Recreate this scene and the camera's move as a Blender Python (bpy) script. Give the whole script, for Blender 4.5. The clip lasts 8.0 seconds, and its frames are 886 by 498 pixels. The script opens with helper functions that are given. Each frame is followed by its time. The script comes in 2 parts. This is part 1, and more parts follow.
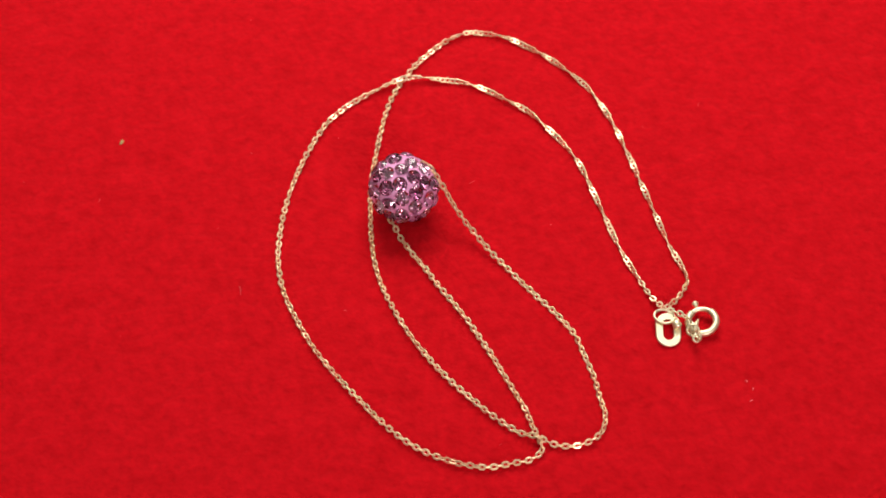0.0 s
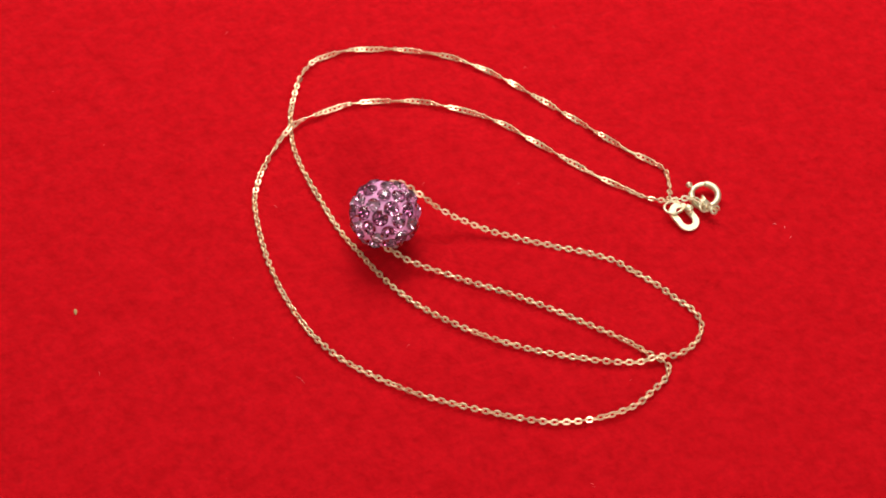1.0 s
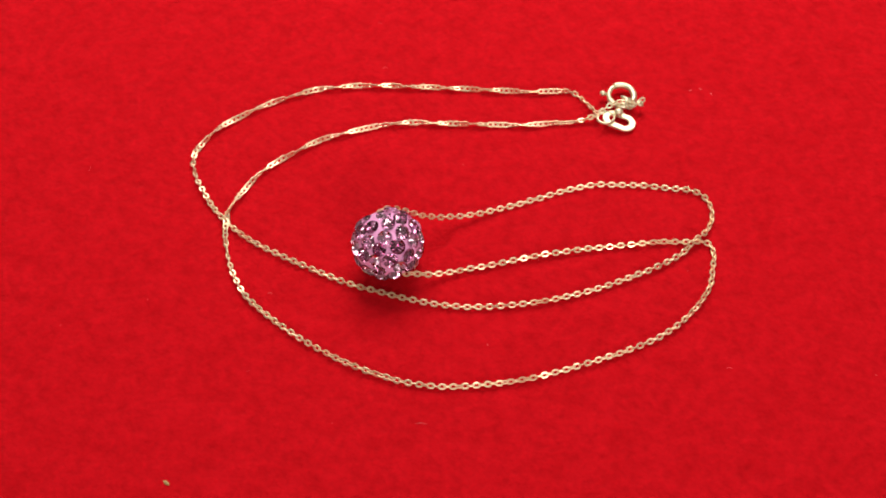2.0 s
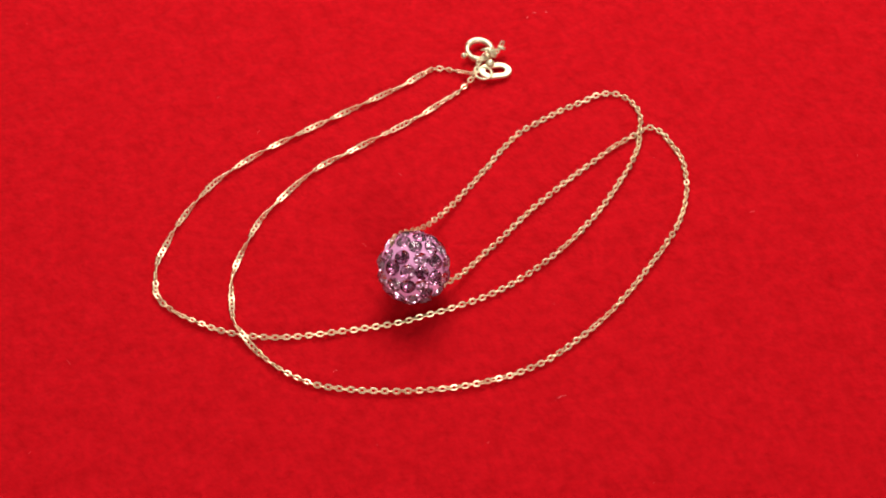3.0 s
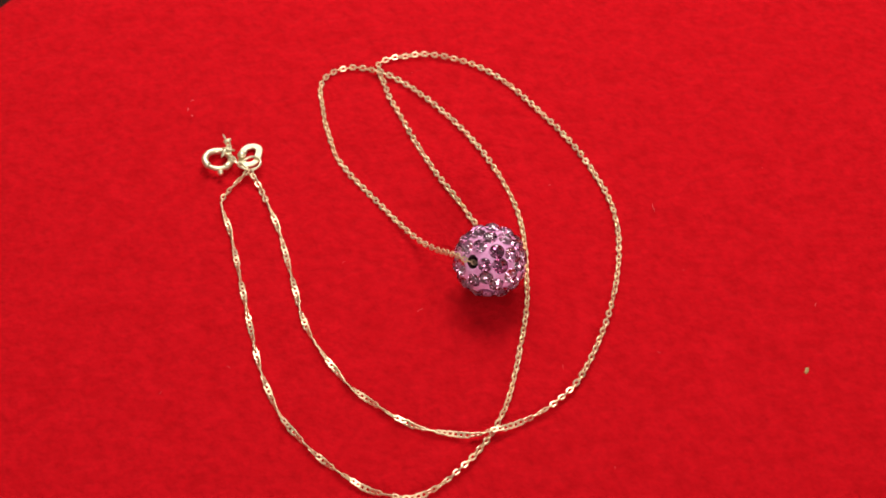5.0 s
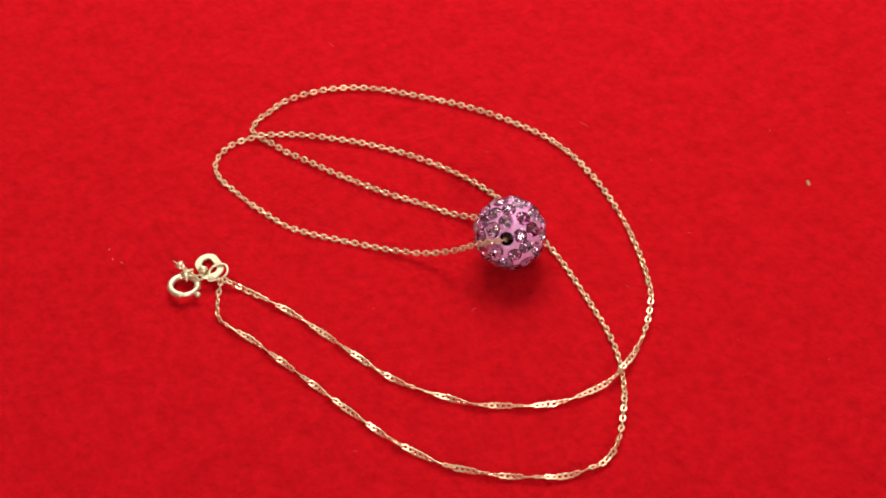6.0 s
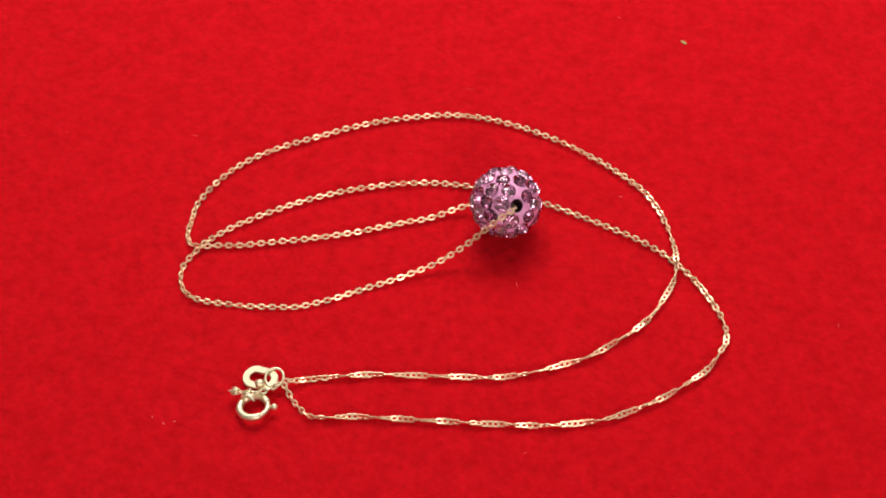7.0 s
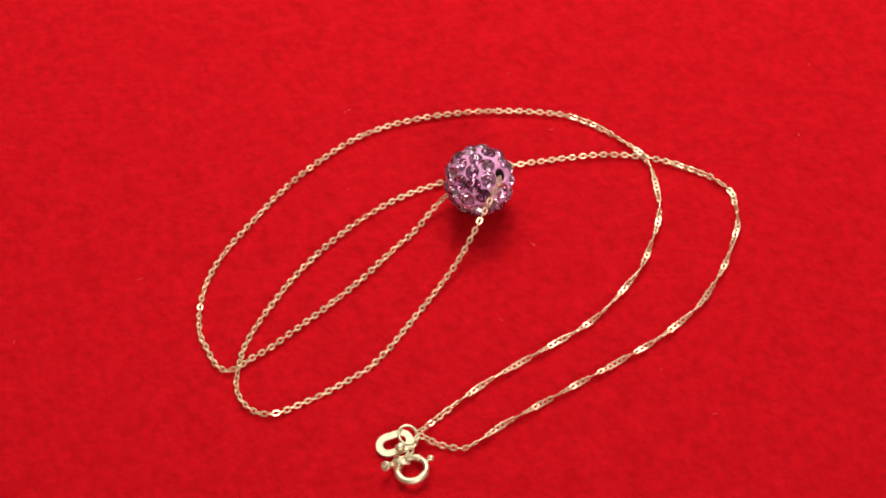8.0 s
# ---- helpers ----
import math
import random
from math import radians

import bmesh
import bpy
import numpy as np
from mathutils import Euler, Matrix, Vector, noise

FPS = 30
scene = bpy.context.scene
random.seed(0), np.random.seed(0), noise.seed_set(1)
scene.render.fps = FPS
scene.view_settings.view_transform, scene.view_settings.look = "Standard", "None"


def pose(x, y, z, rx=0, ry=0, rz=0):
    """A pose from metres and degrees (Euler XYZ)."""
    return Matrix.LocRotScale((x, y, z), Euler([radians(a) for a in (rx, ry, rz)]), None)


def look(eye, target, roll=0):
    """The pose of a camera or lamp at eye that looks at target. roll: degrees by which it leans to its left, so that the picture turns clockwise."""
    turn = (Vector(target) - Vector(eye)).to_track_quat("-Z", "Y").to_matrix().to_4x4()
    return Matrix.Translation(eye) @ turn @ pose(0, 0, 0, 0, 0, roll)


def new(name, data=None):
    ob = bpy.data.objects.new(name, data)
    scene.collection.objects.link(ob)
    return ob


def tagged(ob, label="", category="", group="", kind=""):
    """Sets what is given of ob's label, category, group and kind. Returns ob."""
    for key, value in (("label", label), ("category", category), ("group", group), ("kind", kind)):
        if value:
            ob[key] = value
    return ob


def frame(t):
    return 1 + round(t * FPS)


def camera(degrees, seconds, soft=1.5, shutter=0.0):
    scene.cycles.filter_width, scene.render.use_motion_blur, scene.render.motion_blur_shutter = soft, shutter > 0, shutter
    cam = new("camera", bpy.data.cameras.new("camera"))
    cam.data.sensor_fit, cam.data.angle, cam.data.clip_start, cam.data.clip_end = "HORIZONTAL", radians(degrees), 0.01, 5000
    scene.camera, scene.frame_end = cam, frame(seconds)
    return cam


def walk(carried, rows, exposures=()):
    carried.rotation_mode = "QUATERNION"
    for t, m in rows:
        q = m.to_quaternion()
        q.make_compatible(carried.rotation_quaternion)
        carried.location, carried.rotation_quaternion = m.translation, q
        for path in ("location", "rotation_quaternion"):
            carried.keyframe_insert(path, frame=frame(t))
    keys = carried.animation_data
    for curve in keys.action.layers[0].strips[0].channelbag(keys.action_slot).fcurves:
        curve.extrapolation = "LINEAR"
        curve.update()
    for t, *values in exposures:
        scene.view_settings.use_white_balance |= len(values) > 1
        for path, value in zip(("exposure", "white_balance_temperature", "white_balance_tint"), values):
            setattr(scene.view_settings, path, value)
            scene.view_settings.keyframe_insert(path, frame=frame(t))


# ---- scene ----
# A gold necklace with a crystal bead lies on red felt that turns slowly under a fixed camera.
MM = 0.001
DEG = [(0.0, 0.0), (0.5, 16.42), (1.0, 34.36), (2.5, 87.0), (3.0, 105.6), (3.5, 123.18), (4.0, 142.0),
       (5.5, 195.46), (6.0, 213.67), (6.5, 230.77), (7.0, 249.52), (7.5, 267.1), (8.0, 285.87)]

# ---- camera ----
cam = camera(27.11, 8.0, soft=1.6)
EYE = Vector((0.0, -0.16036, 0.20576))
STAND = Matrix((
    (0.99869865, 0.05091132, 0.00300869, EYE.x),
    (-0.03838237, 0.78915142, -0.61299823, EYE.y),
    (-0.03358286, 0.61208503, 0.79007855, EYE.z),
    (0, 0, 0, 1)))
cam.data.dof.use_dof, cam.data.dof.focus_distance, cam.data.dof.aperture_fstop = True, 0.250, 55.0
walk(cam, [(0.0, STAND), (8.0, STAND)])

# ---- light ----
world = bpy.data.worlds.new("room_air")
world.use_nodes = True
world.node_tree.nodes["Background"].inputs[0].default_value = (1.0, 0.97, 0.93, 1)
world.node_tree.nodes["Background"].inputs[1].default_value = 0.05
scene.world = world


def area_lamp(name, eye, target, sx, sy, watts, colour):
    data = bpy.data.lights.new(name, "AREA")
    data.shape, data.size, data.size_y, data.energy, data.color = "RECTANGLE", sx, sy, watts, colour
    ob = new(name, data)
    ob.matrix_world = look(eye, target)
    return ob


# Unseen light behind, inferred from bead shadow; set near to grade the felt's brightness.
area_lamp("unseen_back_light", (0.018, 0.212, 0.27), (0, 0, 0), 0.23, 0.18, 1.09, (1.0, 0.96, 0.90))
# Unseen strips added overhead for general fill and sparkle in stones and chain.
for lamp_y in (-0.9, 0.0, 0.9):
    area_lamp("overhead_fill_strip", (0.0, lamp_y, 1.70), (0.0, lamp_y + 0.0001, 0), 2.4, 0.14, 2.45, (1.0, 0.95, 0.88))
# Unseen front light for stone glints, raised to fill the bead's near side.
area_lamp("front_fill_light", (0.22, -0.75, 0.42), (0, 0, 0), 0.20, 0.20, 2.8, (1.0, 0.97, 0.93))


# ---- materials ----
def material(name):
    m = bpy.data.materials.new(name)
    m.use_nodes = True
    nt = m.node_tree
    return m, nt, nt.nodes["Principled BSDF"]


def noise_node(nt, scale, detail=3.0, rough=0.55, coord="Object"):
    tc = nt.nodes.new("ShaderNodeTexCoord")
    n = nt.nodes.new("ShaderNodeTexNoise")
    n.inputs["Scale"].default_value, n.inputs["Detail"].default_value, n.inputs["Roughness"].default_value = scale, detail, rough
    nt.links.new(tc.outputs[coord], n.inputs["Vector"])
    return n


def ramp(nt, source, stops):
    r = nt.nodes.new("ShaderNodeValToRGB")
    while len(r.color_ramp.elements) < len(stops):
        r.color_ramp.elements.new(0.5)
    for e, (p, c) in zip(r.color_ramp.elements, stops):
        e.position, e.color = p, (*c, 1)
    nt.links.new(source, r.inputs["Fac"])
    return r


def mixed(nt, a, b, kind="MULTIPLY", fac=1.0):
    m = nt.nodes.new("ShaderNodeMix")
    m.data_type, m.blend_type = "RGBA", kind
    m.inputs[0].default_value = fac
    nt.links.new(a, m.inputs[6])
    nt.links.new(b, m.inputs[7])
    return m.outputs[2]


def bump(nt, bsdf, height, strength, distance, below=None):
    b = nt.nodes.new("ShaderNodeBump")
    b.inputs["Strength"].default_value, b.inputs["Distance"].default_value = strength, distance
    nt.links.new(height, b.inputs["Height"])
    if below:
        nt.links.new(below, b.inputs["Normal"])
    nt.links.new(b.outputs["Normal"], bsdf.inputs["Normal"])
    return b.outputs["Normal"]


def make_felt():
    m, nt, b = material("red_felt")
    big = noise_node(nt, 230, 5.0, 0.65)
    fine = noise_node(nt, 1300, 3.0, 0.65)
    c1 = ramp(nt, big.outputs[0], [(0.30, (0.60, 0.0036, 0.0088)), (0.70, (0.70, 0.0052, 0.0128))])
    c2 = ramp(nt, fine.outputs[0], [(0.28, (0.87, 0.85, 0.85)), (0.72, (1.0, 1.0, 1.0))])
    nap = noise_node(nt, 620, 2.0, 0.5)
    c3 = ramp(nt, nap.outputs[0], [(0.30, (0.86, 0.82, 0.82)), (0.62, (1.0, 1.0, 1.0))])
    both = mixed(nt, c1.outputs[0], c2.outputs[0])
    nt.links.new(mixed(nt, both, c3.outputs[0]), b.inputs["Base Color"])
    b.inputs["Roughness"].default_value = 0.92
    b.inputs["Specular IOR Level"].default_value = 0.05
    b.inputs["Sheen Weight"].default_value = 0.06
    b.inputs["Sheen Roughness"].default_value = 0.5
    b.inputs["Sheen Tint"].default_value = (1.0, 0.25, 0.28, 1)
    n1 = bump(nt, b, big.outputs[0], 0.42, 0.0014)
    n1 = bump(nt, b, nap.outputs[0], 0.85, 0.0005, n1)
    bump(nt, b, fine.outputs[0], 0.3, 0.0003, n1)
    return m


def make_gold(name, colour, rough, polish):
    m, nt, b = material(name)
    n = noise_node(nt, 900, 2.0)
    info = nt.nodes.new("ShaderNodeObjectInfo")
    tone = ramp(nt, info.outputs["Random"], [(0.0, tuple(0.92 * v for v in colour)), (1.0, colour)])
    worn = ramp(nt, n.outputs[0], [(0.3, (0.93, 0.91, 0.88)), (0.7, (1, 1, 1))])
    nt.links.new(mixed(nt, tone.outputs[0], worn.outputs[0]), b.inputs["Base Color"])
    b.inputs["Metallic"].default_value = 1.0
    r = nt.nodes.new("ShaderNodeMapRange")
    r.inputs["To Min"].default_value, r.inputs["To Max"].default_value = rough * 0.7, rough * 1.4
    nt.links.new(n.outputs[0], r.inputs["Value"])
    nt.links.new(r.outputs[0], b.inputs["Roughness"])
    shine = nt.nodes.new("ShaderNodeBsdfAnisotropic")
    shine.inputs["Roughness"].default_value = 0.10
    nt.links.new(b.inputs["Base Color"].links[0].from_socket, shine.inputs["Color"])
    both = nt.nodes.new("ShaderNodeMixShader")
    both.inputs[0].default_value = polish
    nt.links.new(b.outputs[0], both.inputs[1])
    nt.links.new(shine.outputs[0], both.inputs[2])
    nt.links.new(both.outputs[0], nt.nodes["Material Output"].inputs["Surface"])
    return m


def make_clay():
    m, nt, b = material("pink_clay")
    n = noise_node(nt, 1400, 3.0)
    c = ramp(nt, n.outputs[0], [(0.3, (0.93, 0.35, 0.66)), (0.7, (0.99, 0.48, 0.79))])
    nt.links.new(c.outputs[0], b.inputs["Base Color"])
    b.inputs["Roughness"].default_value = 0.5
    bump(nt, b, n.outputs[0], 0.4, 0.0001)
    return m


def make_crystal():
    m, nt, b = material("pink_crystal_glass")
    b.inputs["Base Color"].default_value = (1.0, 0.86, 0.94, 1)
    b.inputs["Roughness"].default_value = 0.0
    b.inputs["IOR"].default_value = 1.58
    b.inputs["Transmission Weight"].default_value = 1.0
    return m


def make_foil():
    m, nt, b = material("mauve_foil")
    info = nt.nodes.new("ShaderNodeObjectInfo")
    c = ramp(nt, info.outputs["Random"], [(0.0, (0.58, 0.26, 0.42)), (1.0, (1.0, 0.82, 0.93))])
    nt.links.new(c.outputs[0], b.inputs["Base Color"])
    b.inputs["Metallic"].default_value, b.inputs["Roughness"].default_value = 1.0, 0.015
    return m


def make_plain(name, lo, hi, scale, rough):
    m, nt, b = material(name)
    n = noise_node(nt, scale, 5.0)
    c = ramp(nt, n.outputs[0], [(0.3, lo), (0.7, hi)])
    nt.links.new(c.outputs[0], b.inputs["Base Color"])
    b.inputs["Roughness"].default_value = rough
    bump(nt, b, n.outputs[0], 0.15, 0.02 / scale)
    return m


FELT = make_felt()
GOLD = make_gold("yellow_gold", (1.0, 0.77, 0.51), 0.46, 0.08)
PALE_GOLD = make_gold("pale_gold", (1.0, 0.92, 0.67), 0.48, 0.06)
CLAY = make_clay()
CRYSTAL = make_crystal()
FOIL = make_foil()
PLASTER = make_plain("wall_plaster", (0.78, 0.76, 0.73), (0.84, 0.82, 0.79), 6, 0.9)
BLACK = make_plain("black_plastic", (0.010, 0.010, 0.011), (0.018, 0.017, 0.018), 60, 0.45)
OAK = make_plain("dark_table_wood", (0.018, 0.008, 0.006), (0.040, 0.018, 0.012), 14, 0.9)
OAK.node_tree.nodes["Principled BSDF"].inputs["Specular IOR Level"].default_value = 0.1
BOARDS = make_plain("floor_boards", (0.20, 0.13, 0.08), (0.28, 0.19, 0.12), 5, 0.6)
LINT = make_plain("pale_lint", (0.78, 0.20, 0.20), (0.86, 0.34, 0.32), 900, 0.9)
# Dark colour that stands in for the shade inside the bead's hole.
HOLE_SHADE = make_plain("hole_shade_brown", (0.045, 0.014, 0.016), (0.075, 0.024, 0.026), 900, 0.7)
CRUMB = make_plain("brown_crumb", (0.35, 0.20, 0.06), (0.60, 0.42, 0.16), 2200, 0.6)


# ---- mesh helpers ----
def mesh_of(name, bm, materials, smooth=False):
    me = bpy.data.meshes.new(name)
    bmesh.ops.recalc_face_normals(bm, faces=bm.faces)
    bm.to_mesh(me)
    bm.free()
    for m in materials:
        me.materials.append(m)
    if smooth:
        me.polygons.foreach_set("use_smooth", [True] * len(me.polygons))
    return me


def part(name, bm, mat, parent, label="", smooth=False):
    mats = mat if isinstance(mat, (list, tuple)) else [mat]
    ob = new(name, mesh_of(name, bm, mats, smooth))
    ob.parent = parent
    return tagged(ob, label)


def box(bm, x0, y0, z0, x1, y1, z1):
    g = bmesh.ops.create_cube(bm, size=1)
    bmesh.ops.transform(bm, matrix=Matrix.LocRotScale(((x0 + x1) / 2, (y0 + y1) / 2, (z0 + z1) / 2), None, (x1 - x0, y1 - y0, z1 - z0)), verts=g["verts"])


def tube(bm, line, radii, sides=8, closed=False):
    """A round tube along points, with a radius for each."""
    n, rings = len(line), []
    side = Vector((0, 0, 1))
    for i, p in enumerate(line):
        a = line[(i - 1) % n] if closed or i > 0 else line[i]
        b = line[(i + 1) % n] if closed or i < n - 1 else line[i]
        t = (b - a).normalized()
        u = side - t * side.dot(t)
        if u.length < 0.1:
            u = Vector((1, 0, 0)) - t * t.x
        u.normalize()
        v = t.cross(u)
        side = u
        rings.append([bm.verts.new(p + radii[i] * (math.cos(k * 2 * math.pi / sides) * u + math.sin(k * 2 * math.pi / sides) * v)) for k in range(sides)])
    for i in range(n if closed else n - 1):
        r, s = rings[i], rings[(i + 1) % n]
        for k in range(sides):
            bm.faces.new((r[k], r[(k + 1) % sides], s[(k + 1) % sides], s[k]))
    if not closed:
        bm.faces.new(rings[0])
        bm.faces.new(rings[-1])


def oval_ring(bm, length, width, band, thick, segs, bevel):
    """A flat band bent into an oval with softened edges; its long way is x, its face looks to z."""
    profile = []
    h, e = thick / 2, bevel
    for o, z in ((0, -h + e), (0, h - e), (e, h), (band - e, h), (band, h - e), (band, -h + e), (band - e, -h), (e, -h)):
        profile.append((o, z))
    straight, r = (length - width) / 2, width / 2
    rings = []
    for k in range(segs):
        a = 2 * math.pi * (k + 0.5) / segs
        c, s = math.cos(a), math.sin(a)
        cx = straight if c > 0 else -straight
        rings.append([bm.verts.new((cx + (r - o) * c, (r - o) * s, z)) for o, z in profile])
    m = len(profile)
    for k in range(segs):
        p, q = rings[k], rings[(k + 1) % segs]
        for j in range(m):
            bm.faces.new((p[j], p[(j + 1) % m], q[(j + 1) % m], q[j]))


def spline(points, steps=10):
    """A smooth line through the points, its tangents weighed by the chords."""
    p = [Vector(v) for v in points]
    p = [2 * p[0] - p[1]] + p + [2 * p[-1] - p[-2]]
    out = []
    for i in range(1, len(p) - 2):
        a, b, c, d = p[i - 1:i + 3]
        u, v, w = (b - a).length, (c - b).length, (d - c).length
        m1 = ((b - a) / u * v + (c - b) / v * u) / (u + v) * v
        m2 = ((c - b) / v * w + (d - c) / w * v) / (v + w) * v
        for k in range(steps):
            s = k / steps
            out.append((2 * s**3 - 3 * s**2 + 1) * b + (s**3 - 2 * s**2 + s) * m1 + (3 * s**2 - 2 * s**3) * c + (s**3 - s**2) * m2)
    return out + [p[-2]]


# ---- the room ----
# Room out of view, assumed; pale walls and ceiling give bounce light and reflections.
def build_room():
    half, top, low = 1.5, 1.75, -0.79
    for name, x0, y0, x1, y1 in (("wall_north", -half, half, half, half + 0.1), ("wall_south", -half, -half - 0.1, half, -half),
                                 ("wall_east", half, -half - 0.1, half + 0.1, half + 0.1), ("wall_west", -half - 0.1, -half - 0.1, -half, half + 0.1)):
        bm = bmesh.new()
        box(bm, x0, y0, low, x1, y1, top)
        tagged(part(name, bm, PLASTER, None), "plain off-white plaster wall, unseen, closing the room", "wall", kind="structure")
    bm = bmesh.new()
    box(bm, -half, -half, top, half, half, top + 0.1)
    tagged(part("ceiling", bm, PLASTER, None), "plain off-white plaster ceiling, unseen, closing the room", "ceiling", kind="structure")
    bm = bmesh.new()
    box(bm, -half, -half, low - 0.1, half, half, low)
    tagged(part("floor", bm, BOARDS, None), "plain brown wooden floor of the room", "floor", kind="structure")


def build_table():
    table = new("table")
    table.location = (0, 0, -0.79)
    tagged(table, "dark wooden table under the turning plate", "table")
    bm = bmesh.new()
    box(bm, -0.5, -0.35, 0.72, 0.5, 0.35, 0.75)
    bmesh.ops.bevel(bm, geom=bm.edges[:], offset=0.004, segments=2, affect="EDGES")
    part("tabletop", bm, OAK, table)
    for x in (-0.45, 0.45):
        for y in (-0.30, 0.30):
            bm = bmesh.new()
            box(bm, x - 0.025, y - 0.025, 0, x + 0.025, y + 0.025, 0.72)
            bmesh.ops.bevel(bm, geom=bm.edges[:], offset=0.003, segments=2, affect="EDGES")
            part("leg", bm, OAK, table)


CLOTH_TURN = radians(-43)
PLATE_U, PLATE_V = (-0.093, 0.0832), (-0.093, 0.093)


def build_turntable():
    """A square black display plate on a round foot."""
    plate = new("turntable")
    tagged(plate, "square black turning display plate under the felt", "turntable")
    bm = bmesh.new()
    box(bm, PLATE_U[0], PLATE_V[0], -0.018, PLATE_U[1], PLATE_V[1], -0.0019)
    bmesh.ops.bevel(bm, geom=bm.edges[:], offset=0.002, segments=3, affect="EDGES")
    bmesh.ops.transform(bm, matrix=Matrix.Rotation(CLOTH_TURN, 4, "Z"), verts=bm.verts)
    part("plate", bm, BLACK, plate)
    bm = bmesh.new()
    bmesh.ops.create_cone(bm, cap_ends=True, segments=64, radius1=0.07, radius2=0.07, depth=0.022, matrix=Matrix.Translation((0, 0, -0.029)))
    part("foot", bm, BLACK, plate)
    return plate


def drape(c, low, high, bend=0.0035):
    """Where a flat coordinate of the cloth comes to lie, and how far it drops, as the cloth bends over the plate's edge."""
    over = c - high if c > high else c - low if c < low else 0.0
    a = min(abs(over) / bend, math.pi / 2)
    out = bend * math.sin(a)
    drop = bend * (1 - math.cos(a)) + max(0.0, abs(over) - bend * math.pi / 2)
    return c - over + math.copysign(out, over) if over else c, drop


def build_felt():
    """A square of felt, uneven by a few tenths of a millimetre, draped over the plate's edges."""
    cu, su = math.cos(CLOTH_TURN), math.sin(CLOTH_TURN)
    n = 270
    verts, faces = [], []
    low_u, high_u, low_v, high_v = PLATE_U[0] - 0.0002, PLATE_U[1] + 0.0018, PLATE_V[0] - 0.0002, PLATE_V[1] + 0.0002
    for j in range(n):
        v, drop_v = drape(-0.106 + 0.212 * j / (n - 1), low_v, high_v)
        for i in range(n):
            u, drop_u = drape(-0.106 + 0.203 * i / (n - 1), low_u, high_u)
            x, y = u * cu - v * su, u * su + v * cu
            z = 0.00016 * noise.noise(Vector((x, y, 0.3)) * 260) + 0.00009 * noise.noise(Vector((x, y, 1.7)) * 700)
            verts.append((x, y, z - 0.00016 - max(drop_u, drop_v)))
    for j in range(n - 1):
        for i in range(n - 1):
            a = j * n + i
            faces.append((a, a + 1, a + n + 1, a + n))
    me = bpy.data.meshes.new("felt_cloth")
    me.from_pydata(verts, [], faces)
    me.materials.append(FELT)
    me.polygons.foreach_set("use_smooth", [True] * len(me.polygons))
    felt = new("felt_cloth", me)
    solid = felt.modifiers.new("thickness", "SOLIDIFY")
    solid.thickness, solid.offset = 0.0014, -1
    return tagged(felt, "bright red felt cloth, soft and faintly mottled, lying flat", "cloth")


def build_nap(felt):
    """Short wool fibres that stand out of the felt's surface."""
    rng = random.Random(8)
    verts, faces = [], []
    for _ in range(12000):
        x, y = rng.uniform(-72, 72), rng.uniform(-72, 72)
        a, curl, length = rng.uniform(0, 6.28), rng.uniform(-1.2, 1.2), rng.uniform(0.5, 1.5)
        rise, w = rng.uniform(0.02, 0.08), rng.uniform(0.008, 0.013)
        k = len(verts)
        for s in range(5):
            t = s / 4
            z = -0.10 + rise * 4 * t * (1 - t)
            for c in range(3):
                b = a + math.pi / 2
                ox, oz = (w * math.cos(c * 2.094), w * math.sin(c * 2.094))
                verts.append(((x + ox * math.cos(b)) * MM, (y + ox * math.sin(b)) * MM, (z + oz) * MM))
            x, y, a = x + length / 4 * math.cos(a), y + length / 4 * math.sin(a), a + curl / 4
        for s in range(4):
            for c in range(3):
                p, q = k + 3 * s + c, k + 3 * s + (c + 1) % 3
                faces.append((p, q, q + 3, p + 3))
    me = bpy.data.meshes.new("nap")
    me.from_pydata(verts, [], faces)
    me.materials.append(FELT)
    ob = new("nap", me)
    ob.parent = felt
    tagged(ob, "short red wool fibres of the nap", kind="stuff")


def lint(felt, x, y, length, angle, curl, width=0.018):
    """One loose fibre caught on the felt."""
    bm = bmesh.new()
    line = []
    for k in range(9):
        s = k / 8 - 0.5
        a = radians(angle)
        px, py = s * length, curl * (s * s - 0.08) * length
        line.append(Vector(((x + px * math.cos(a) - py * math.sin(a)) * MM, (y + px * math.sin(a) + py * math.cos(a)) * MM, (0.01 + 0.07 * math.cos(s * 5)) * MM)))
    tube(bm, line, [width * MM * (0.5 + 0.5 * math.cos((k / 8 - 0.5) * 2.4)) for k in range(9)], 5)
    return part("lint_fibre", bm, LINT, felt, "pale loose lint fibre", True)


SPECKS = ((39.0, -28.7, 30), (39.5, -26.9, 70), (38.8, -25.6, 120))


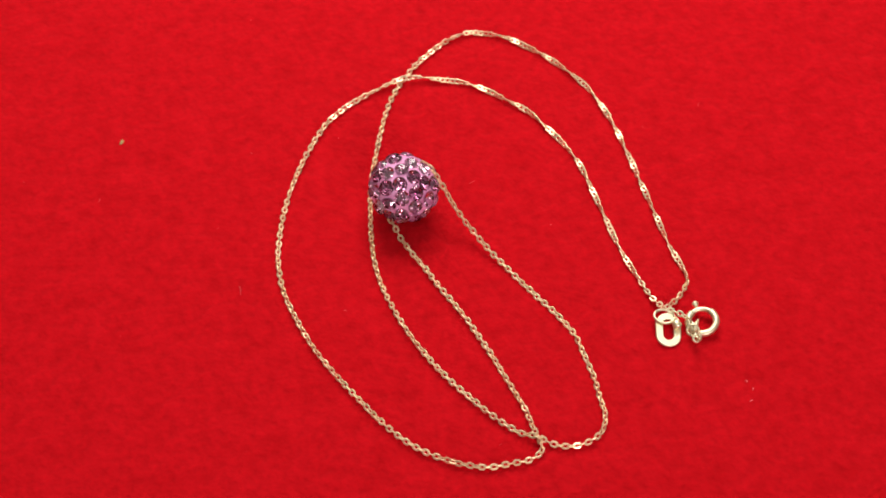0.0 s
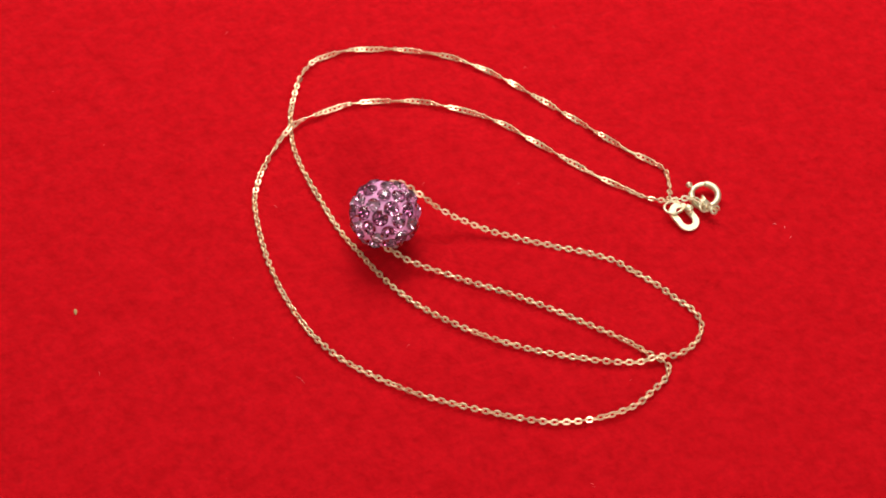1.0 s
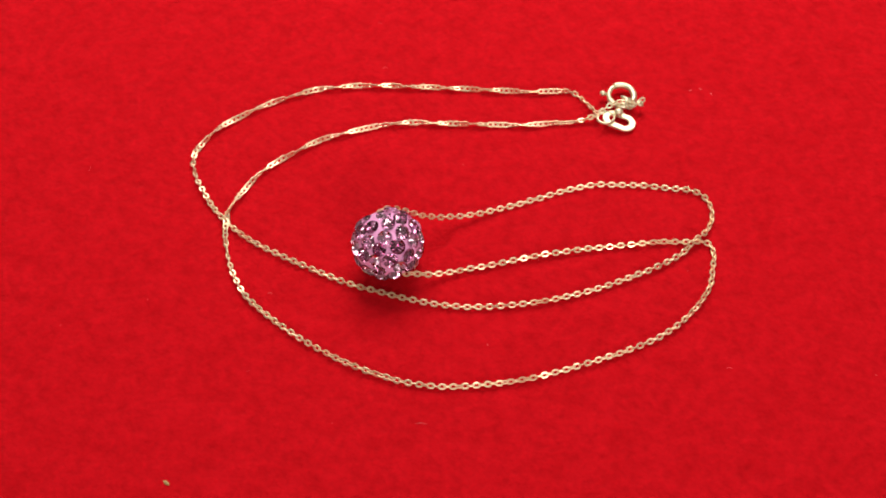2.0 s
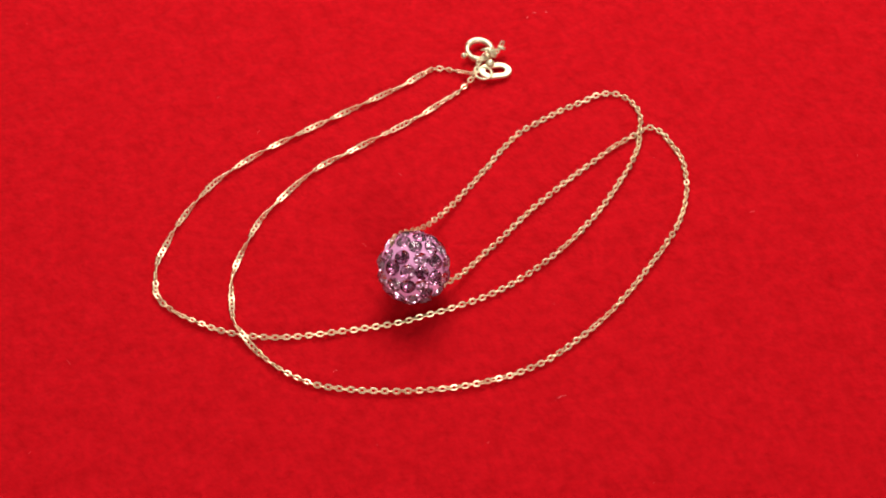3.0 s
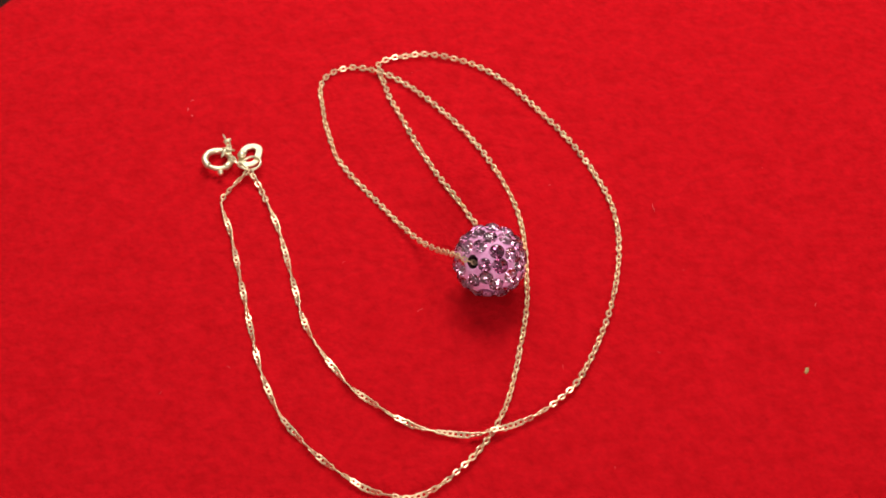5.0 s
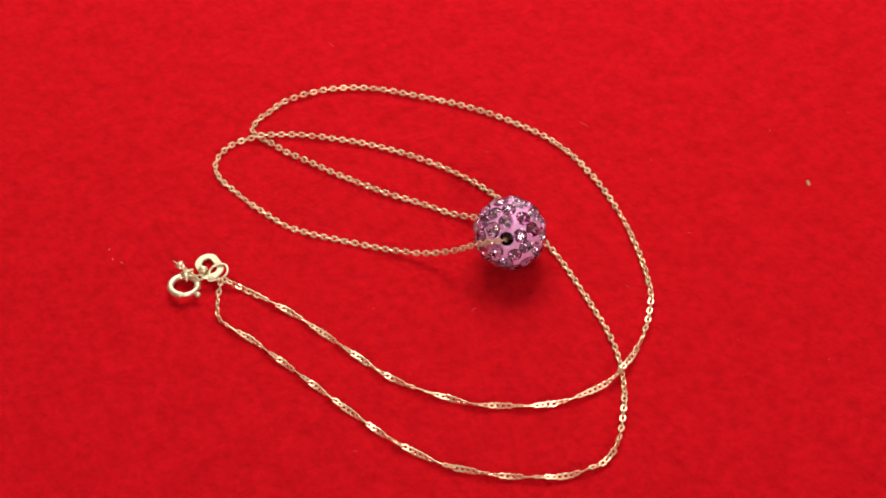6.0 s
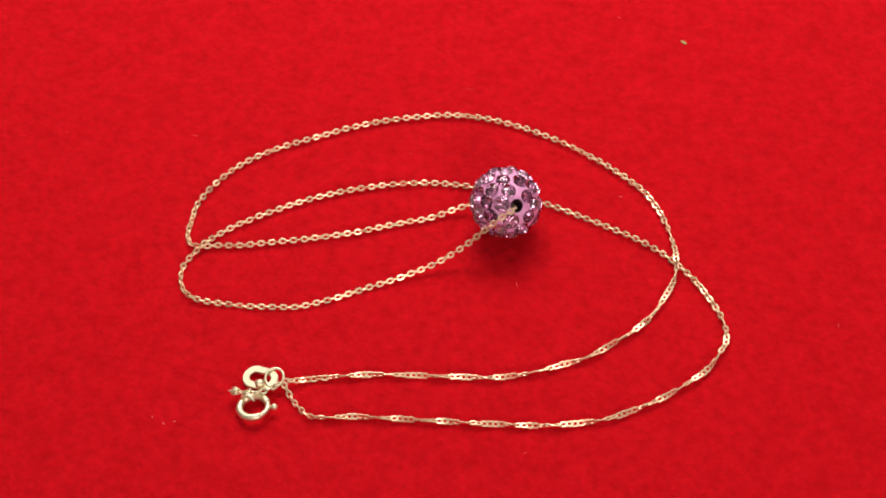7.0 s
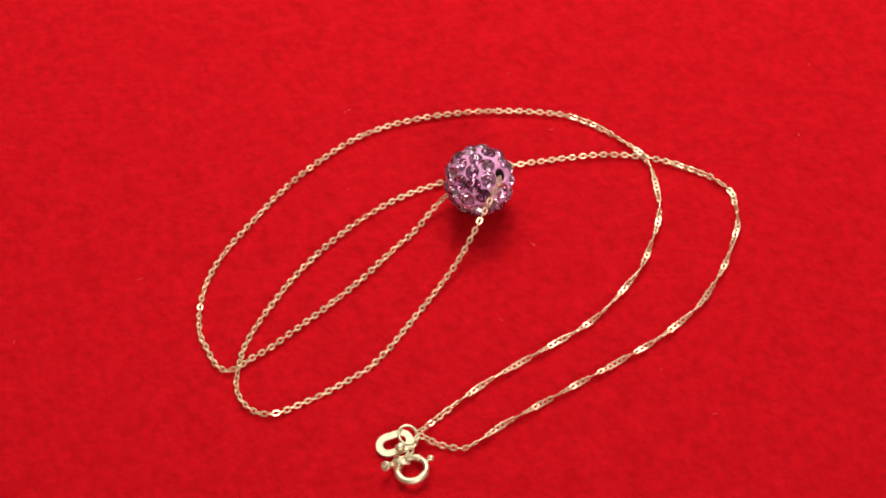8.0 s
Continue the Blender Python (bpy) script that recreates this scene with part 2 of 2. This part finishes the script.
def build_lint(felt):
    rng = random.Random(4)
    for x, y, length, angle, curl in ((-50.5, 11.5, 0.7, 60, 0.3), (-29.4, -6.2, 1.6, 100, 0.25), (-2.2, 55.2, 0.8, 20, 0.2),
                                      (70.7, 21.7, 1.2, 150, 0.4), (38.6, 24.3, 0.6, 70, 0.1), (-15.5, 21.1, 0.7, 100, 0.2),
                                      (14.8, 2.7, 0.5, 40, 0.1), (3.9, 11.3, 0.9, 30, 0.2),
                                      (29.8, 20.3, 0.6, 130, 0.3), (-14.7, -10.6, 0.5, 15, 0.1), (-8.7, -42.8, 0.9, 95, 0.4)):
        lint(felt, x, y, length, angle, curl)
    for x, y, angle in SPECKS:
        lint(felt, x, y, 0.42, angle, 0.2, 0.055)
    for _ in range(14):
        lint(felt, rng.uniform(-75, 75), rng.uniform(-75, 75), rng.uniform(0.2, 0.5), rng.uniform(0, 180), rng.uniform(-0.5, 0.5), 0.012)


def build_crumb():
    """A tiny golden-brown crumb on the felt."""
    bm = bmesh.new()
    bmesh.ops.create_icosphere(bm, subdivisions=3, radius=1)
    for v in bm.verts:
        v.co *= 1 + 0.45 * noise.noise(v.co * 1.9)
        v.co = Vector((v.co.x * 0.50, v.co.y * 0.24, v.co.z * 0.20)) * MM
    bmesh.ops.transform(bm, matrix=pose(-47.97 * MM, 22.49 * MM, 0.10 * MM, 0, 8, 65), verts=bm.verts)
    return tagged(part("crumb", bm, CRUMB, None), "tiny golden-brown crumb lying on the red felt", "crumb")


# ---- the necklace ----
BEAD = Vector((-5.9, 6.76, 4.97)) * MM
HOLE = Vector((0.545, 0.535, 0.645)).normalized()

# The chain's way in millimetres, strand after strand, from one end at the clasp to the other.
FIRST_ARC = [(29.60, -13.40, 0.90), (31.22, -11.64), (32.91, -8.25), (32.31, -5.97), (31.22, -2.73), (30.34, 0.76), (29.44, 4.70), (28.46, 8.82),
             (27.46, 13.08), (26.54, 16.73), (25.59, 20.39), (24.34, 23.89), (22.06, 28.75), (19.31, 32.32), (16.22, 35.57), (13.22, 37.95)]
FIRST_BEND = [(9.97, 40.13), (7.29, 40.88), (4.91, 41.29), (2.46, 40.45), (0.58, 39.14), (-1.55, 37.12), (-3.88, 34.57), (-5.62, 31.94),
              (-7.06, 29.17), (-8.42, 25.12), (-9.27, 21.05), (-10.15, 16.09)]
PAST_BEAD = [(-10.86, 11.23), (-10.96, 6.20), (-10.87, 0.81), (-10.00, -5.25), (-7.85, -11.44), (-5.11, -16.84), (-1.72, -21.98), (1.99, -26.37),
             (5.94, -30.37), (8.37, -32.23), (10.20, -33.00, 0.80), (12.58, -34.19)]
TO_BEAD = [(15.20, -34.50), (17.39, -33.81), (18.92, -32.38), (19.51, -30.50), (19.12, -27.35, 0.16), (18.58, -23.87, 0.16), (17.58, -20.09, 0.16),
           (16.70, -17.04, 0.16), (14.53, -13.44, 0.16), (11.54, -9.54, 0.16), (8.01, -4.94), (6.00, -2.30, 0.70), (4.00, 0.30, 1.50), (1.40, 3.60, 3.50),
           (-0.50, 6.20, 6.00), (-1.48, 7.52, 7.16), (-2.95, 8.85, 7.66), (-4.10, 8.40, 6.70), (-5.90, 6.76, 4.97)]
FROM_BEAD = [(-8.40, 4.35, 2.35), (-7.60, 2.65, 1.80), (-6.60, 0.55, 1.20), (-5.50, -1.25, 0.80), (-3.64, -3.92), (-1.70, -7.35), (1.33, -12.22), (4.11, -17.53), (6.98, -23.81),
             (9.32, -29.36), (10.09, -31.96), (10.80, -33.87), (10.65, -35.25), (9.01, -36.30), (6.86, -36.67), (3.71, -37.07)]
GREAT_LOOP = [(0.72, -36.53), (-3.13, -34.99), (-6.60, -32.74), (-9.50, -29.90), (-12.91, -25.66), (-16.27, -21.20), (-19.17, -16.66), (-21.41, -12.05),
              (-23.40, -6.65), (-24.13, -1.44), (-23.88, 3.90), (-23.14, 8.56), (-21.68, 14.02), (-19.39, 19.83)]
LAST_ARC = [(-17.25, 23.93), (-14.14, 27.17), (-10.94, 29.41), (-7.60, 31.10, 0.70), (-5.90, 31.60, 1.00), (-3.90, 32.10, 0.70), (0.12, 31.62), (4.28, 30.49),
            (9.31, 27.24), (13.26, 23.89), (15.87, 20.33), (18.28, 16.58), (19.88, 13.08), (21.41, 7.58), (22.86, 2.16), (24.20, -2.70),
            (25.91, -7.24), (27.83, -11.51), (29.00, -13.50, 0.90)]
PITCH = 0.77 * MM


def chain_places():
    """The pose of every link: evenly along the way, each turned a quarter against its neighbour, with slow or tight twist."""
    way = []
    for strand in (FIRST_ARC, FIRST_BEND, PAST_BEAD, TO_BEAD, FROM_BEAD, GREAT_LOOP, LAST_ARC):
        way += [Vector((p[0], p[1], p[2] if len(p) > 2 else 0.36)) * MM for p in strand]
    line = spline(way, 16)
    steps = [0.0]
    for a, b in zip(line, line[1:]):
        steps.append(steps[-1] + (b - a).length)
    total = steps[-1]
    places, i, j, s, twist = [], 0, 0, 0.0, 0.0
    while s < total * 0.99999:
        while steps[j + 1] < s:
            j += 1
        f = (s - steps[j]) / (steps[j + 1] - steps[j])
        p = line[j].lerp(line[j + 1], f)
        lo, hi = line[max(0, j - 3)], line[min(len(line) - 1, j + 4)]
        t = (hi - lo).normalized()
        d = min(s, total - s) / MM
        tight = 1.0 if 6 < d < 62 else 0.35 if d < 6 else max(0.0, 1 - (d - 62) / 20)
        twist += radians((21.0 + 7.0 * noise.noise(Vector((i * 0.06, 8.4, 0)))) * tight)
        roll = twist + (i % 2) * radians(90 - 76 * tight) + radians(40) * noise.noise(Vector((i * 0.13, 3.1, 0))) + random.uniform(-0.22, 0.22) * (1 - 0.4 * tight)
        i, s = i + 1, s + PITCH * (1 - 0.03 * tight)
        up = Vector((0, 0, 1))
        n0 = (up - t * up.dot(t)).normalized()
        n = math.cos(roll) * n0 + math.sin(roll) * t.cross(n0)
        b = n.cross(t)
        m = Matrix((t, b, n)).transposed().to_4x4()
        m.translation = p + Vector((random.uniform(-0.03, 0.03), random.uniform(-0.03, 0.03), random.uniform(-0.03, 0.03))) * MM
        places.append(m)
    return places


def link_mesh():
    bm = bmesh.new()
    oval_ring(bm, 1.16 * MM, 0.90 * MM, 0.28 * MM, 0.17 * MM, 18, 0.045 * MM)
    return mesh_of("chain_link", bm, [GOLD])


def build_chain(necklace):
    """The links near the bead are pieces of their own; the rest is joined."""
    me = link_mesh()
    places = chain_places()
    start = 150
    rest_v, rest_f = [], []
    vs = [v.co.copy() for v in me.vertices]
    fs = [tuple(p.vertices) for p in me.polygons]
    for i, m in enumerate(places):
        if start <= i < start + 300:
            ob = new("chain_link", me)
            ob.parent = necklace
            ob.matrix_basis = m
        else:
            k = len(rest_v)
            rest_v += [m @ v for v in vs]
            rest_f += [tuple(k + a for a in f) for f in fs]
    rest = bpy.data.meshes.new("chain")
    rest.from_pydata(rest_v, [], rest_f)
    rest.materials.append(GOLD)
    ob = new("chain", rest)
    ob.parent = necklace
    tagged(ob, "fine twisted yellow gold cable chain", kind="stuff")


def crystal_mesh(seed):
    """A brilliant-cut stone of unit girdle radius, cut a little unevenly: table, crown and girdle in glass, the pointed back in foil."""
    rng = random.Random(seed)
    bm = bmesh.new()

    def circle(count, radius, z, half=0.0):
        return [bm.verts.new((radius * math.cos(2 * math.pi * (k + half) / count), radius * math.sin(2 * math.pi * (k + half) / count), z)) for k in range(count)]

    table, mid, rim = circle(8, 0.48, 0.44), circle(8, 0.77, 0.29, 0.5), circle(16, 1.0, 0.05)
    low, back, tip = circle(16, 1.0, -0.04), circle(8, 0.46, -0.52, 0.5), bm.verts.new((0, 0, -0.80))
    for k, v in enumerate(back):
        v.co *= (1.16, 0.88, 1.02, 0.80)[(k + seed) % 4] * rng.uniform(0.9, 1.1)
    for k, v in enumerate(mid):
        v.co.z += (0.03, -0.03, 0.0, 0.02)[k % 4] + rng.uniform(-0.02, 0.02)
    tip.co += Vector((rng.uniform(-0.12, 0.12), rng.uniform(-0.12, 0.12), rng.uniform(-0.06, 0.1)))
    bm.faces.new(table)
    foil = []
    for k in range(8):
        n = (k + 1) % 8
        bm.faces.new((table[k], mid[k], table[n]))
        bm.faces.new((table[k], mid[k - 1], rim[2 * k]))
        bm.faces.new((table[k], rim[2 * k], mid[k]))
        bm.faces.new((mid[k], rim[2 * k], rim[2 * k + 1]))
        bm.faces.new((mid[k], rim[2 * k + 1], rim[(2 * k + 2) % 16]))
        foil.append(bm.faces.new((low[2 * k], low[2 * k + 1], back[k])))
        foil.append(bm.faces.new((low[2 * k + 1], low[(2 * k + 2) % 16], back[k])))
        foil.append(bm.faces.new((low[2 * k], back[k], back[k - 1])))
        foil.append(bm.faces.new((back[k], back[k - 1], tip)))
    for k in range(16):
        bm.faces.new((rim[k], low[k], low[(k + 1) % 16], rim[(k + 1) % 16]))
    for f in foil:
        f.material_index = 1
    return mesh_of("crystal", bm, [CRYSTAL, FOIL])


# The stones by bands round the drilled hole: degrees from its axis, and degrees round it.
BAND_TOP = ((31, 4), (28, 57), (29, 137), (32, 207), (37, 247), (25, 285))
BAND_HIGH = ((55, 30), (56, 59), (51, 89), (57, 128), (67, 154), (50, 176), (59, 248), (51, 290), (48, 322), (54, 359))
BAND_UPPER = ((79, 15), (79, 48), (79, 80), (82, 110), (85, 137), (88, 168), (73, 188), (68, 214), (82, 236), (76, 273), (73, 310), (75, 342))
BAND_LOWER = ((98, 31), (100, 61), (107, 99), (107, 125), (106, 151), (101, 194), (103, 223), (98, 255), (91, 292), (107, 310), (91, 326), (97, 357))
BAND_LOW = ((121, 15), (127, 48), (125, 79), (130, 110), (130, 143), (123, 178), (127, 209), (126, 240), (120, 273), (128, 302), (116, 336))
BAND_BASE = ((147, 28), (150, 76), (154, 129), (148, 180), (151, 229), (145, 276), (156, 323), (137, 352))


def bead_rows():
    """Direction, radius, spin and tilts of every stone; a stone with more room about it is larger."""
    rng = random.Random(11)
    first = (Vector((-4.66, 7.72, 9.25)) * MM - BEAD).normalized()
    ex = (first - HOLE * first.dot(HOLE)).normalized()
    ey = HOLE.cross(ex)
    ways = []
    for band in (BAND_TOP, BAND_HIGH, BAND_UPPER, BAND_LOWER, BAND_LOW, BAND_BASE):
        for polar, round_it in band:
            p, a = radians(polar), radians(round_it)
            ways.append((HOLE * math.cos(p) + (ex * math.cos(a) + ey * math.sin(a)) * math.sin(p)).normalized())
    stones = []
    for d in ways:
        gap = min(math.acos(max(-1, min(1, d.dot(e)))) for e in ways if e is not d)
        size = min(1.20, max(0.98, 4.7 * gap * 0.54 * rng.uniform(0.97, 1.04)))
        stones.append((d, size * MM, rng.uniform(0, 6.28), rng.uniform(-0.16, 0.16), rng.uniform(-0.16, 0.16)))
    return stones


def build_bead(necklace):
    stones = bead_rows()
    bm = bmesh.new()
    bmesh.ops.create_icosphere(bm, subdivisions=6, radius=1)
    radius, seat = 4.66 * MM, 4.64 * MM
    dirs = np.array([s[0] for s in stones])
    sizes = np.array([s[1] for s in stones])
    for v in bm.verts:
        d = v.co.normalized()
        r = radius * (1 + 0.006 * noise.noise(d * 9))
        ang = np.arccos(np.clip(dirs @ np.array(d), -1, 1)) * radius
        k = int(np.argmin(ang / sizes))
        q = ang[k] / sizes[k]
        if q < 0.94:
            r = seat - 0.12 * MM - 0.85 * sizes[k] * (1 - q)
        elif q < 1.12:
            r = radius + 0.06 * MM
        v.co = d * r
        axis = HOLE if d.dot(HOLE) > 0 else -HOLE
        h = math.acos(min(1, d.dot(axis))) * radius / (0.98 * MM)
        if h < 1.0:
            out = (d - axis * d.dot(axis)).normalized() if h > 1e-4 else Vector((0, 0, 0))
            v.co = axis * (0.1 * MM + max(0.0, h - 0.6) / 0.4 * 4.4 * MM) + out * 0.95 * MM * min(1.0, h / 0.6)
    bead = part("bead", bm, CLAY, necklace, "round pink clay bead set with mauve faceted crystals", True)
    bead.location = BEAD
    # Added dark tube: paints the hole's shade, as the pink clay inside renders bright.
    bm = bmesh.new()
    tube(bm, [HOLE * z * MM for z in (-4.2, -2.0, 0.0, 2.0, 4.2)], [0.93 * MM] * 5, 24)
    bmesh.ops.delete(bm, geom=[f for f in bm.faces if len(f.verts) > 4], context="FACES_ONLY")
    part("hole_shade_tube", bm, HOLE_SHADE, bead, "dark brown tube standing in for shade in the drilled hole", True)
    cuts = [crystal_mesh(k) for k in range(6)]
    for k, (d, size, spin, tx, ty) in enumerate(stones):
        ob = new("crystal", cuts[k % 6])
        ob.parent = bead
        q = d.to_track_quat("Z", "Y").to_matrix().to_4x4()
        ob.matrix_basis = Matrix.Translation(d * seat) @ q @ pose(0, 0, 0, math.degrees(tx), math.degrees(ty), math.degrees(spin)) @ Matrix.Diagonal((size, size, size, 1))
    return bead


def build_clasp(necklace):
    """Spring ring with its knob and eye, flat oval tag, thin jump ring, and the short run of links between them."""
    def ring_line(centre, r, tilt, start=0, end=360, n=40):
        out = []
        for k in range(n):
            a = radians(start + (end - start) * k / (n if end - start == 360 else n - 1))
            out.append(tilt @ Vector((r * math.cos(a), r * math.sin(a), 0)) + centre)
        return out

    centre = Vector((34.0, -16.05, 0.80)) * MM
    tilt = pose(0, 0, 0, 6, -8, 0).to_3x3()
    bm = bmesh.new()
    tube(bm, ring_line(centre, 1.90 * MM, tilt, 128, 410, 36), [0.47 * MM] * 36, 12)
    clasp = part("spring_ring_clasp", bm, PALE_GOLD, necklace, "pale gold spring ring clasp", True)
    bm = bmesh.new()
    tube(bm, ring_line(centre, 1.90 * MM, tilt, 48, 130, 14), [0.35 * MM] * 14, 10)
    part("bolt", bm, PALE_GOLD, clasp, "", True)
    bm = bmesh.new()
    knob = tilt @ Vector((-0.42, 2.1, 0)) * MM + centre
    end = tilt @ Vector((-0.58, 2.75, 0.1)) * MM + centre
    tube(bm, [knob, knob.lerp(end, 0.5), end], [0.24 * MM, 0.24 * MM, 0.24 * MM], 8)
    bmesh.ops.create_uvsphere(bm, u_segments=12, v_segments=8, radius=0.46 * MM, matrix=Matrix.Translation(end))
    part("knob", bm, PALE_GOLD, clasp, "", True)
    bm = bmesh.new()
    a = tilt @ Vector((-1.55, -1.15, 0)) * MM + centre
    b = tilt @ Vector((-0.65, -1.82, 0)) * MM + centre
    tube(bm, [a, a.lerp(b, 0.5) + Vector((-0.12, -0.12, 0)) * MM, b], [0.52 * MM, 0.58 * MM, 0.52 * MM], 12)
    part("collar", bm, PALE_GOLD, clasp, "", True)
    bm = bmesh.new()
    tube(bm, [Vector(p) * MM for p in ((32.62, -18.0, 1.25), (32.85, -17.4, 1.45), (33.15, -16.7, 1.45), (33.44, -16.08, 1.30))], [0.30 * MM, 0.36 * MM, 0.28 * MM, 0.12 * MM], 10)
    part("tongue", bm, PALE_GOLD, clasp, "pointed pale gold tongue", True)
    bm = bmesh.new()
    eye = Vector((32.5, -17.7, 1.15)) * MM
    tube(bm, ring_line(eye, 0.78 * MM, pose(0, 0, 0, 50, 0, -15).to_3x3(), n=20), [0.18 * MM] * 20, 8, True)
    part("eye", bm, PALE_GOLD, clasp, "", True)

    bm = bmesh.new()
    oval_ring(bm, 5.1 * MM, 3.45 * MM, 1.02 * MM, 0.36 * MM, 48, 0.09 * MM)
    bmesh.ops.transform(bm, matrix=pose(29.3 * MM, -17.0 * MM, 0.50 * MM, 5, -8, 86), verts=bm.verts)
    part("oval_tag", bm, PALE_GOLD, necklace, "flat pale gold oval end tag")

    bm = bmesh.new()
    tube(bm, ring_line(Vector((28.95, -15.05, 0.98)) * MM, 1.20 * MM, pose(0, 0, 0, -4, 8, 0).to_3x3() @ Matrix.Diagonal((1.16, 1.0, 1.0)), n=32), [0.19 * MM] * 32, 8, True)
    part("jump_ring", bm, PALE_GOLD, necklace, "thin pale gold jump ring", True)

    bm = bmesh.new()
    tube(bm, [Vector(p) * MM for p in ((30.22, -16.12, 0.98), (30.34, -16.34, 1.05), (30.62, -16.82, 1.05), (30.76, -17.05, 0.98))], [0.38 * MM, 0.60 * MM, 0.60 * MM, 0.38 * MM], 14)
    part("crimp", bm, PALE_GOLD, necklace, "small pale gold crimp tube", True)

    bm = bmesh.new()
    tube(bm, ring_line(Vector((32.78, -19.25, 1.40)) * MM, 0.46 * MM, pose(0, 0, 0, 35, 20, 0).to_3x3(), n=18), [0.21 * MM] * 18, 8, True)
    part("end_loop", bm, PALE_GOLD, necklace, "small thick pale gold end loop", True)

    me = link_mesh()
    me.materials[0] = PALE_GOLD
    line = spline([Vector(p) * MM for p in ((29.9, -14.2, 1.1), (31.0, -14.9, 1.3), (32.0, -16.0, 1.45), (32.5, -17.3, 1.3), (32.5, -18.4, 1.15), (33.15, -19.5, 1.9))], 12)
    for k in range(10):
        i = min(len(line) - 2, int(k * (len(line) - 1) / 9.01))
        t = (line[i + 1] - line[i]).normalized()
        n0 = (Vector((0, 0, 1)) - t * t.z).normalized()
        roll = radians(20 + 90 * (k % 2) + 15 * k)
        n = math.cos(roll) * n0 + math.sin(roll) * t.cross(n0)
        m = Matrix((t, n.cross(t), n)).transposed().to_4x4()
        m.translation = line[i]
        ob = new("connector_link", me)
        ob.parent = necklace
        ob.matrix_basis = m


build_room()
build_table()
TURNTABLE = build_turntable()
FELT_CLOTH = build_felt()
CRUMB_ON_FELT = build_crumb()
NECKLACE = tagged(new("necklace"), "fine yellow gold chain necklace with pink crystal bead on red felt", "necklace")
build_bead(NECKLACE)
build_clasp(NECKLACE)
build_lint(FELT_CLOTH)
build_nap(FELT_CLOTH)
build_chain(NECKLACE)


def motions():
    """The plate turns at a steady pace and carries the cloth and all that lies on it."""
    for thing in (TURNTABLE, FELT_CLOTH, CRUMB_ON_FELT, NECKLACE):
        walk(thing, [(t, pose(0, 0, 0, 0, 0, a)) for t, a in DEG])


motions()
